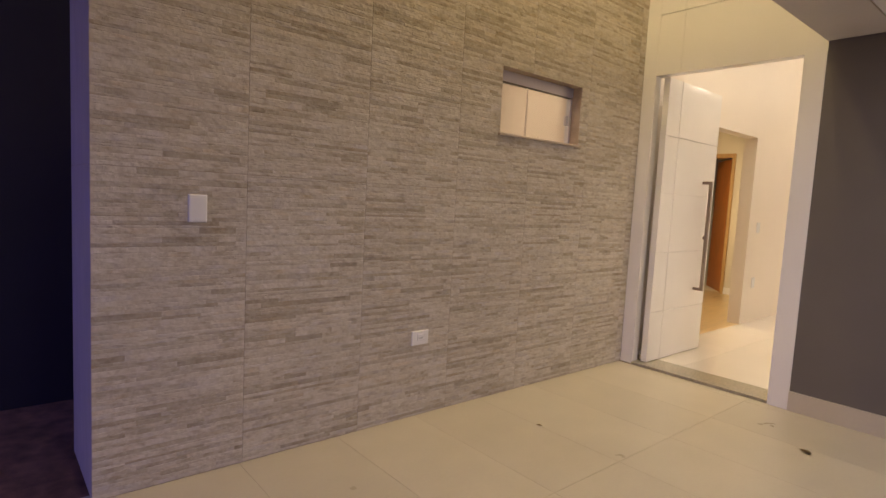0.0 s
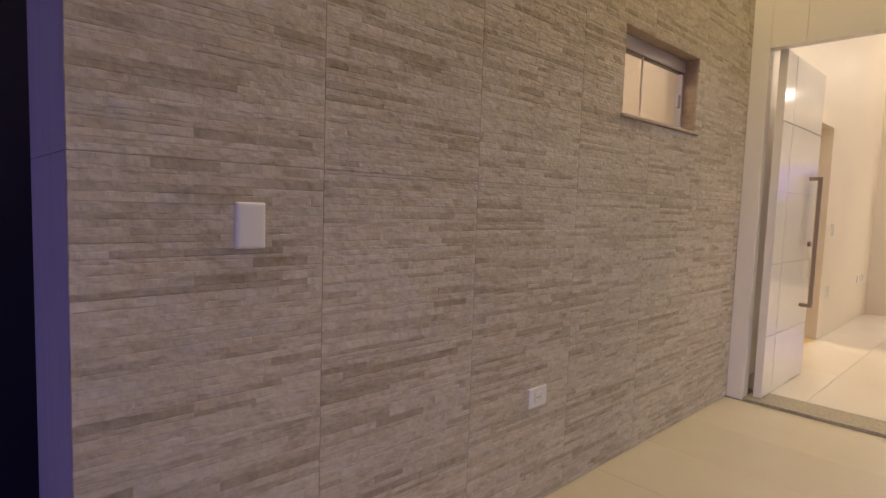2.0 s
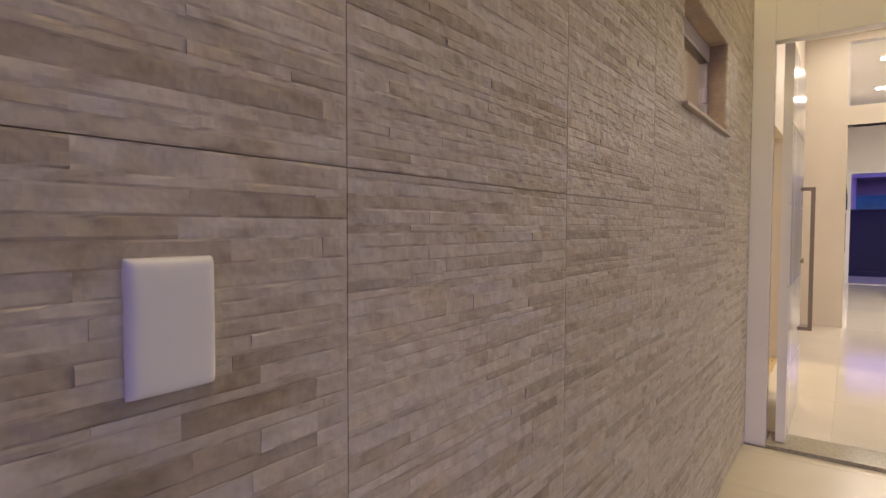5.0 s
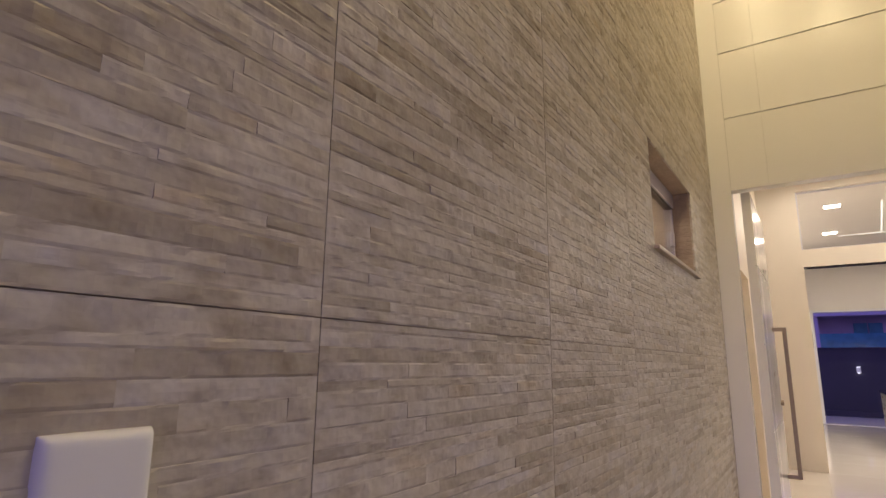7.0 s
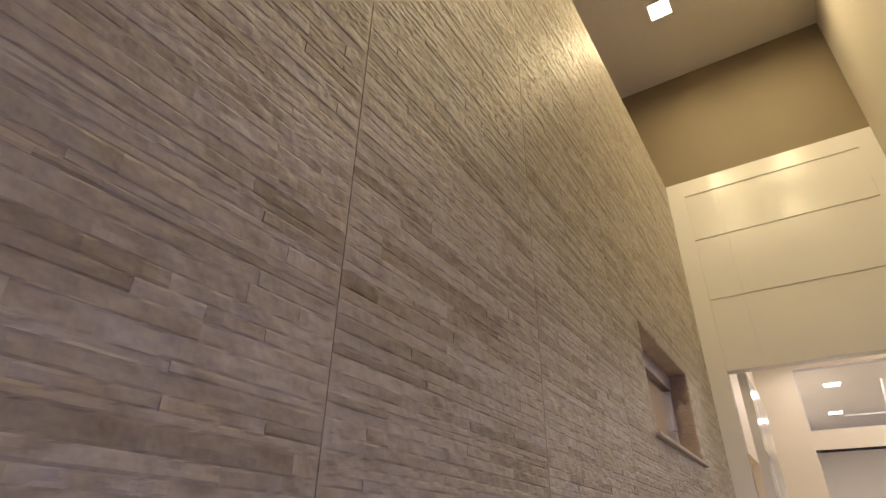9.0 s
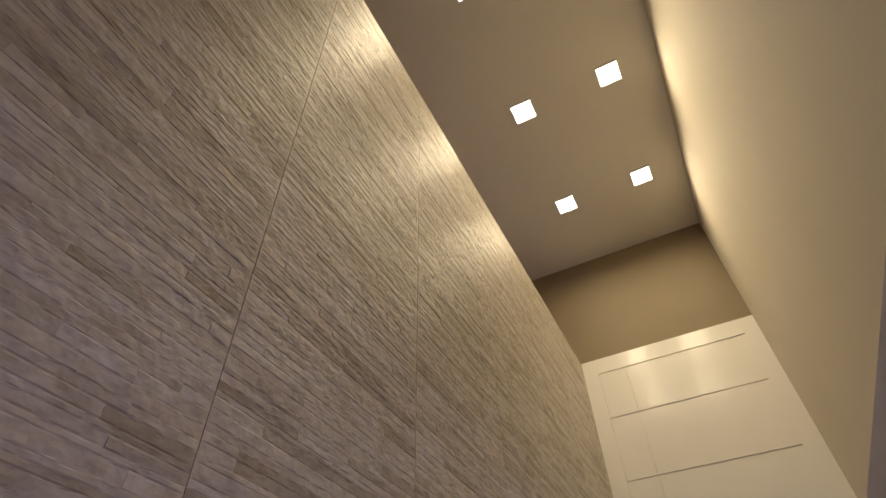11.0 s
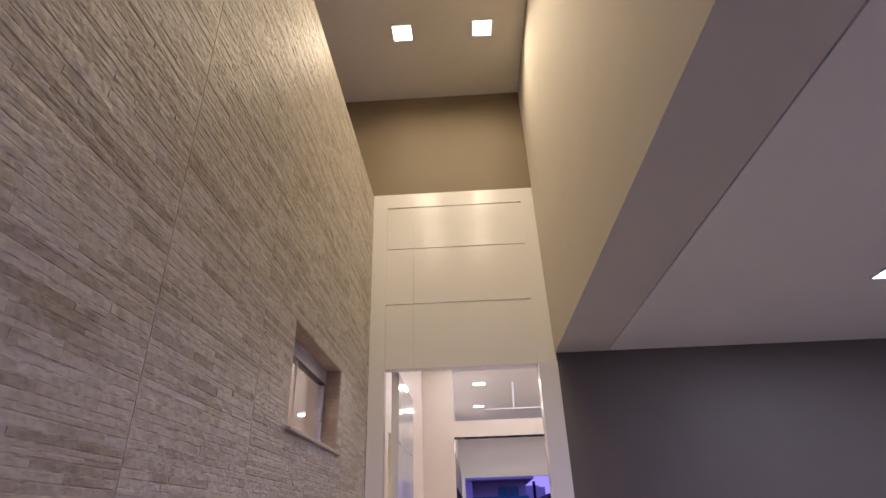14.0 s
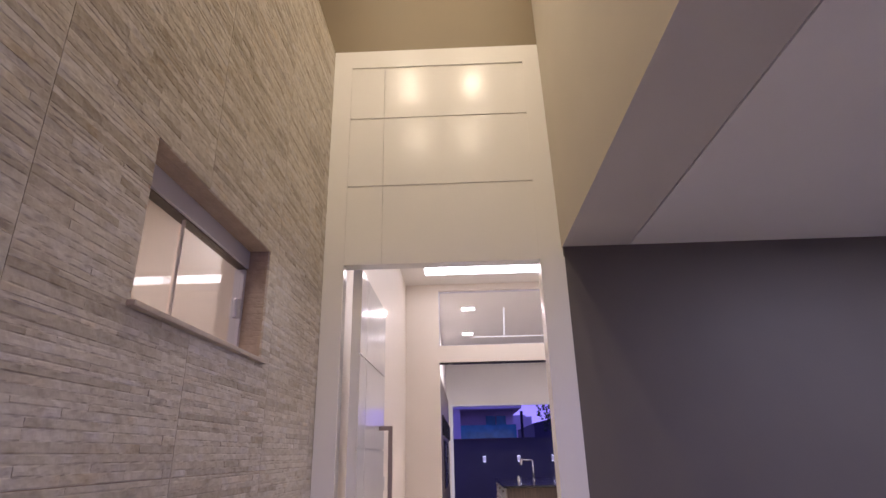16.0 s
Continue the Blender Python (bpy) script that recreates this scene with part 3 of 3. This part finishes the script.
gable = boxes((34, 44, -5.2, -1.8, -0.12, 3.6))
for v in gable.verts:
    if v.co.z > 3 and v.co.y > -3:
        v.co.z = 2.85
tagged(part("far_building", gable, M_FENCE), "dark far house with a sloping roof at dusk", "building")
tagged(part("distant_building", boxes((45, 52, -3.0, -1.2, -0.12, 3.85), (45.5, 51.5, -2.6, -1.6, 3.85, 4.0)), M_HOUSE), "pale distant building against the dusk sky", "building")


def clump_tree(x, y, height):
    """A small tree: tapered trunk, limbs and a loose crown of leaf quads."""
    rng = random.Random(5)
    ob = tagged(empty("tree", x, y, -0.12), "dark leafy tree behind the garden wall", "tree")
    trunk = bmesh.new()
    made = bmesh.ops.create_cone(trunk, cap_ends=True, segments=9, radius1=0.12, radius2=0.05, depth=height * 0.7)["verts"]
    bmesh.ops.translate(trunk, vec=(x, y, height * 0.35 - 0.12), verts=made)
    for k in range(5):
        a = k * 1.26
        tube(trunk, (x, y, height * (0.5 + 0.04 * k)), (x + 0.6 * math.cos(a), y + 0.6 * math.sin(a), height * (0.72 + 0.04 * k)), 0.03, 6)
    verts, faces = [], []
    for _ in range(1500):
        a, u = rng.random() * 6.283, rng.random()
        rad = 1.0 * math.sqrt(rng.random()) * (0.55 + 0.45 * math.sin(3 * a + 5 * u))
        c = Vector((x + rad * math.cos(a), y + rad * math.sin(a), height * (0.55 + 0.45 * u)))
        e1 = Vector((rng.uniform(-1, 1), rng.uniform(-1, 1), rng.uniform(-1, 1))) * 0.09
        e2 = Vector((rng.uniform(-1, 1), rng.uniform(-1, 1), rng.uniform(-1, 1))) * 0.06
        b0 = len(verts)
        verts.extend((c - e1, c + e2, c + e1, c - e2))
        faces.append((b0, b0 + 1, b0 + 2, b0 + 3))
    data = bpy.data.meshes.new("crown")
    data.from_pydata([tuple(v) for v in verts], [], faces)
    data.materials.append(M_FOLIAGE)
    return under(ob, part("trunk", trunk, M_DARK), new("crown", data))


clump_tree(29.0, -2.3, 4.1)
pole = bmesh.new()
tube(pole, (30, -0.72, -0.12), (30, -0.72, 3.25), 0.07)
tagged(part("utility_pole", pole, M_DARK), "dark utility pole against the dusk sky", "pole")

# ---- lamps ----


def panel_lamp(x, y, z, size, glow, label, group):
    ob = tagged(empty("ceiling_light", x, y, z), label, "ceiling light", group=group)
    s = size / 2
    rim = boxes((x - s - 0.012, x + s + 0.012, y - s - 0.012, y - s, z - 0.010, z), (x - s - 0.012, x + s + 0.012, y + s, y + s + 0.012, z - 0.010, z),
                (x - s - 0.012, x - s, y - s, y + s, z - 0.010, z), (x + s, x + s + 0.012, y - s, y + s, z - 0.010, z))
    return under(ob, part("frame", rim, M_PLASTIC), part("diffuser", boxes((x - s, x + s, y - s, y + s, z - 0.006, z)), glow, label="glowing square diffuser"))


for lx in SLOT_X:
    for ly in SLOT_Y:
        panel_lamp(lx, ly, HIGH, 0.13, M_GLOW_WARM, "small square warm LED downlight in the high ceiling", "slot downlights")
for lx, ly in PORCH_XY:
    panel_lamp(lx, ly, LOW, 0.15, M_GLOW_COOL, "small square cool LED downlight in the porch ceiling", "porch downlights")
for lx in (10.1, 12.1):
    for ly in (2.05, 0.2):
        panel_lamp(lx, ly, HALL_TOP, 0.20, M_GLOW_HALL, "square white LED panel in the living room ceiling", "living room panels")
# the strip at x 4.95 is an unseen addition, copied from the far one
for lx in HALL_STRIP_X:
    tagged(part("light_strip", boxes((lx - 0.15, lx + 0.15, -0.62, 2.62, HALL_TOP - 0.006, HALL_TOP + 0.002)), M_GLOW_STRIP), "long glowing LED strip in the hall ceiling, the near one an unseen added fill", "light strip", group="hall strips")
for drop, a, b in ((0.0, (10.1, 1.47), (12.44, 1.30)), (0.001, (12.46, 1.92), (12.46, -1.6))):
    run = Vector((b[0] - a[0], b[1] - a[1], 0))
    line = boxes((0, run.length, -0.009, 0.009, -0.006 - drop, 0.002))
    bmesh.ops.transform(line, matrix=pose(a[0], a[1], HALL_TOP, 0, 0, math.degrees(math.atan2(run.y, run.x))), verts=line.verts)
    tagged(part("light_strip", line, M_GLOW_LINE), "thin LED line recessed in the living room ceiling", "light strip", group="living room lines")
tagged(part("light_strip", boxes((2.35, 3.25, 3.69, 3.81, 2.592, 2.602)), M_GLOW_HALL), "glowing LED strip on the bathroom ceiling", "light strip")

# ---- small things on the wall and floor ----
switch = tagged(empty("switch_plate", 0.696, YS, 1.14), "blank glossy white wall plate on the stone wall", "wall plate")


def pillow(x0, x1, y, z0, z1, depth):
    """A plate with a softly domed front and rounded rim."""
    bm = bmesh.new()
    nx, nz = 22, 30
    grid = []
    for i in range(nx + 1):
        u = -math.cos(math.pi * i / nx)
        row = []
        for k in range(nz + 1):
            v = -math.cos(math.pi * k / nz)
            h = max(0.0, (1 - abs(u) ** 16) * (1 - abs(v) ** 24)) ** 0.5 * (1 - 0.05 * u * u - 0.05 * v * v)
            row.append(bm.verts.new(((x0 + x1) / 2 + u * (x1 - x0) / 2, y - depth * h + 0.002, (z0 + z1) / 2 + v * (z1 - z0) / 2)))
        grid.append(row)
    for a, b in zip(grid, grid[1:]):
        for k in range(nz):
            bm.faces.new((a[k], b[k], b[k + 1], a[k + 1]))
    rim = [r[0] for r in grid] + grid[-1][1:] + [r[nz] for r in grid[-2::-1]] + grid[0][nz - 1:0:-1]
    back = [bm.verts.new((v.co.x, y + 0.005, v.co.z)) for v in rim]
    for k in range(len(rim)):
        k2 = (k + 1) % len(rim)
        bm.faces.new((rim[k2], rim[k], back[k], back[k2]))
    bmesh.ops.recalc_face_normals(bm, faces=bm.faces[:])
    return bm


pb = pillow(0.658, 0.734, YS, 1.083, 1.198, 0.013)
under(switch, part("plate", pb, M_PLASTIC, smooth=True))
outlet = tagged(empty("wall_outlet", 1.89, YS, 0.467), "white three-pin socket plate on the stone wall", "socket")
ox0, ox1, oz0, oz1 = 1.828, 1.942, 0.412, 0.492
plate = part("plate", boxes((ox0, ox1, YS - 0.009, YS + 0.004, oz0, oz1), bevel=0.004), M_PLASTIC)
insert = part("insert", boxes((1.863, 1.907, YS - 0.0115, YS - 0.008, 0.434, 0.474), bevel=0.003), M_PLASTIC)
under(outlet, plate, insert)
for dx, dz in ((-0.01, 0), (0, -0.004), (0.01, 0)):
    part("hole", tube(bmesh.new(), (1.885 + dx, YS - 0.0125, 0.454 + dz), (1.885 + dx, YS - 0.009, 0.454 + dz), 0.003, 8), M_BLACK, insert)


def dry_leaf(x, y, size, turn):
    bm = bmesh.new()
    rings = []
    for i in range(7):
        u = i / 6
        half = size * 0.32 * math.sin(math.pi * min(u * 0.92 + 0.04, 1)) ** 0.8
        zc = 0.25 * size * (u - 0.5) ** 2
        rings.append([bm.verts.new((size * (u - 0.5), half * s, 0.004 + zc + 0.35 * half * abs(s))) for s in (-1, 0, 1)])
    for a, b in zip(rings, rings[1:]):
        for k in range(2):
            bm.faces.new((a[k], a[k + 1], b[k + 1], b[k]))
    bmesh.ops.solidify(bm, geom=bm.faces[:], thickness=0.001)
    ob = tagged(part("fallen_leaf", bm, M_LEAF), "small curled dry brown leaf on the porch floor", "leaf")
    ob.matrix_world = pose(x, y, 0, 0, 0, turn)
    return ob


dry_leaf(2.373, 2.385, 0.035, 110)
dry_leaf(3.312, 1.366, 0.062, 70)

# ---- hall floor tiles and porch floor tiles ----


def slab_mesh(name, w, d, t, mat, bevel=0.0008):
    bm = boxes((0, w, 0, d, -t, 0))
    bmesh.ops.bevel(bm, geom=[e for e in bm.edges if all(v.co.z > -1e-6 for v in e.verts)], offset=bevel, segments=1, affect="EDGES")
    data = bpy.data.meshes.new(name)
    bm.to_mesh(data)
    bm.free()
    data.materials.append(mat)
    return data


def lay_tiles(parent, x0, x1, y0, y1, z, w, d, ox, oy, gap, mat):
    """A grid of slabs w x d whose joints pass through (ox, oy), cut at the edges."""
    meshes = {}
    i0, j0 = math.floor((x0 - ox) / w), math.floor((y0 - oy) / d)
    for i in range(i0, math.ceil((x1 - ox) / w)):
        for j in range(j0, math.ceil((y1 - oy) / d)):
            a0, a1 = max(ox + i * w, x0) + gap / 2, min(ox + (i + 1) * w, x1) - gap / 2
            b0, b1 = max(oy + j * d, y0) + gap / 2, min(oy + (j + 1) * d, y1) - gap / 2
            if a1 - a0 < 0.01 or b1 - b0 < 0.01:
                continue
            key = (round(a1 - a0, 3), round(b1 - b0, 3))
            if key not in meshes:
                meshes[key] = slab_mesh("tile", *key, 0.005, mat)
            ob = new("tile", meshes[key])
            ob.parent, ob.location = parent, (a0, b0, z)


lay_tiles(floor_porch, -2.6, 3.958, -3.0, YS + 0.006, 0.0, 0.497, 1.0, 0.885, 1.885, 0.0012, M_PORCELAIN)
lay_tiles(bpy.data.objects["floor_hall"], 4.22, 8.7, -1.5, 2.93, HALL_Z, 0.9, 0.9, 4.22, 2.48, 0.001, M_POLISHED)
lay_tiles(bpy.data.objects["floor_living"], 8.7, 15.4, -2.0, 2.58, HALL_Z, 0.9, 0.9, 8.72, 2.48, 0.001, M_POLISHED)

# ---- stone tiles ----


def stone_tile(w, h, seed, hole=None, mat=M_STONE):
    """A tile of split-stone strips in rows, each strip with its own depth and a rough face; hole is left free."""
    rng = random.Random(seed)
    verts, faces = [], []

    def strip(x0, x1, z0, z1, d, lip):
        n = max(2, int((x1 - x0) / 0.0065) + 1)
        base = len(verts)
        wob, soft = rng.random() * 50, rng.choice((0.25, 0.6, 0.9))
        tilt, slant = rng.uniform(-0.0006, 0.0006), rng.uniform(-0.0012, 0.0012)
        for k in range(n + 1):
            x = x0 + (x1 - x0) * k / n
            lean = slant * (2 * k / n - 1)
            for r, z in enumerate((z0, z0 + 0.0026, (z0 + z1) / 2, z1 - 0.0026, z1)):
                end = max(0.0, 1 - min(x - x0, x1 - x) / 0.016) * soft
                dd = (d + noise.noise((x * 7, wob, 3.1)) * 0.0007) * (1 - end)
                nz = noise.noise((x * 80, z * 90, wob)) * 0.0009 + noise.noise((x * 38, z * 60, wob)) * 0.0011
                zz = z + noise.noise((x * 44, wob, r)) * (0.0010 if r in (1, 3) else 0.0008 if r == 2 else 0)
                y = dd + nz + tilt * (2 * k / n - 1) if 0 < r < 4 else dd + lip[0 if r == 0 else 1] + noise.noise((x * 60, wob, r * 7)) * 0.0008
                rim = min(x, w - x)
                if rim < 0.012:
                    y += (0.0004 - y) * min(1.0, (0.012 - rim) / 0.010)
                    lean = 0.0
                verts.append((x, y, zz + (lean if 0 < r < 4 else 0)))
        for k in range(n):
            for r in range(4):
                a = base + k * 5 + r
                faces.append((a, a + 5, a + 6, a + 1))
        # sides back to the bed
        loop = [base + k * 5 for k in range(n + 1)] + [base + n * 5 + r for r in range(1, 5)] + [base + k * 5 + 4 for k in range(n - 1, -1, -1)] + [base + r for r in range(3, 0, -1)]
        back = len(verts)
        verts.extend((verts[i][0], 0.008, verts[i][2]) for i in loop)
        for k in range(len(loop)):
            k2 = (k + 1) % len(loop)
            faces.append((loop[k2], loop[k], back + k, back + k2))

    z = 0.0008
    while z < h - 0.004:
        z1 = min(z + 0.92 * rng.choice((0.011, 0.014, 0.017, 0.018, 0.019, 0.021, 0.025)), h - 0.0007)
        if h - 0.0007 - z1 < 0.008:
            z1 = h - 0.0007
        for cut in (hole[2:] if hole else ()):
            if z + 0.002 < cut < z1:
                z1 = cut
        x = 0.0007
        while x < w - 0.003:
            x1 = x + rng.choice((0.07, 0.11, 0.15, 0.19, 0.24, 0.30, 0.38, 0.46))
            if w - 0.0007 - x1 < 0.035:
                x1 = w - 0.0007
            d = rng.choice((-0.0006, -0.0003, -0.0002, 0.0, 0.0001, 0.0003, 0.0004))
            spans = [(x, x1, z, z1)]
            if hole and z1 > hole[2] + 0.001 and z < hole[3] - 0.001:
                spans = []
                if x < hole[0] - 0.004:
                    spans.append((x, min(x1, hole[0]), z, z1))
                if x1 > hole[1] + 0.004:
                    spans.append((max(x, hole[1]), x1, z, z1))
            for s in spans:
                if s[1] - s[0] > 0.003:
                    strip(*s, d, (rng.choice((0.0002, 0.0005, 0.0008, 0.0012)), rng.choice((0.0001, 0.0002, 0.0004))))
            x = x1
        z = z1
    data = bpy.data.meshes.new("stone_tile")
    data.from_pydata(verts, [], faces)
    data.materials.append(mat)
    return data


tile_rows = ((0.002, 1.291, 11), (1.291, 2.491, 12), (2.491, STONE_TOP, 13))
cols = [STONE_X0, 0.9, 1.5, 2.1, 2.7, 3.3, 3.9, 3.975]
kept = {}
for z0, z1, seed in tile_rows:
    for i, (x0, x1) in enumerate(zip(cols, cols[1:])):
        hole = None
        if z0 < WIN[3] and z1 > WIN[2] and x0 < WIN[1] and x1 > WIN[0]:
            hole = (WIN[0] - x0, WIN[1] - x0, WIN[2] - 0.0145 - z0, WIN[3] - z0)
        key = (round(x1 - x0, 3), seed + 10 * i, hole)
        if key not in kept:
            kept[key] = stone_tile(x1 - x0, z1 - z0, key[1], hole)
        ob = new("stone_tile", kept[key])
        ob.parent, ob.location = wall_stone, (x0, YS, z0)
    # plain slab on the return towards the side yard
    slab = boxes((0, 0.0065, 0, 0.505, 0.0008, z1 - z0 - 0.0008), bevel=0.0008)
    ob = part("stone_tile", slab, M_RETURN, wall_stone)
    ob.location = (STONE_X0, YS + 0.012, z0)
# lining of the window recess
for w, h, m in ((0.115, WIN[3] - WIN[2], pose(WIN[1], YS, WIN[2], 0, 0, 90) @ Matrix.Diagonal((1, -1, 1, 1))), (0.115, WIN[3] - WIN[2], pose(WIN[0], YS, WIN[2], 0, 0, 90))):
    ob = new("stone_tile", stone_tile(w, h, 21, mat=M_LINING))
    ob.parent, ob.matrix_basis = wall_stone, m
ob = new("stone_tile", stone_tile(WIN[1] - WIN[0], 0.115, 22, mat=M_LINING))
ob.parent, ob.matrix_basis = wall_stone, pose(WIN[0], 3.0, WIN[3], 90, 0, 0)
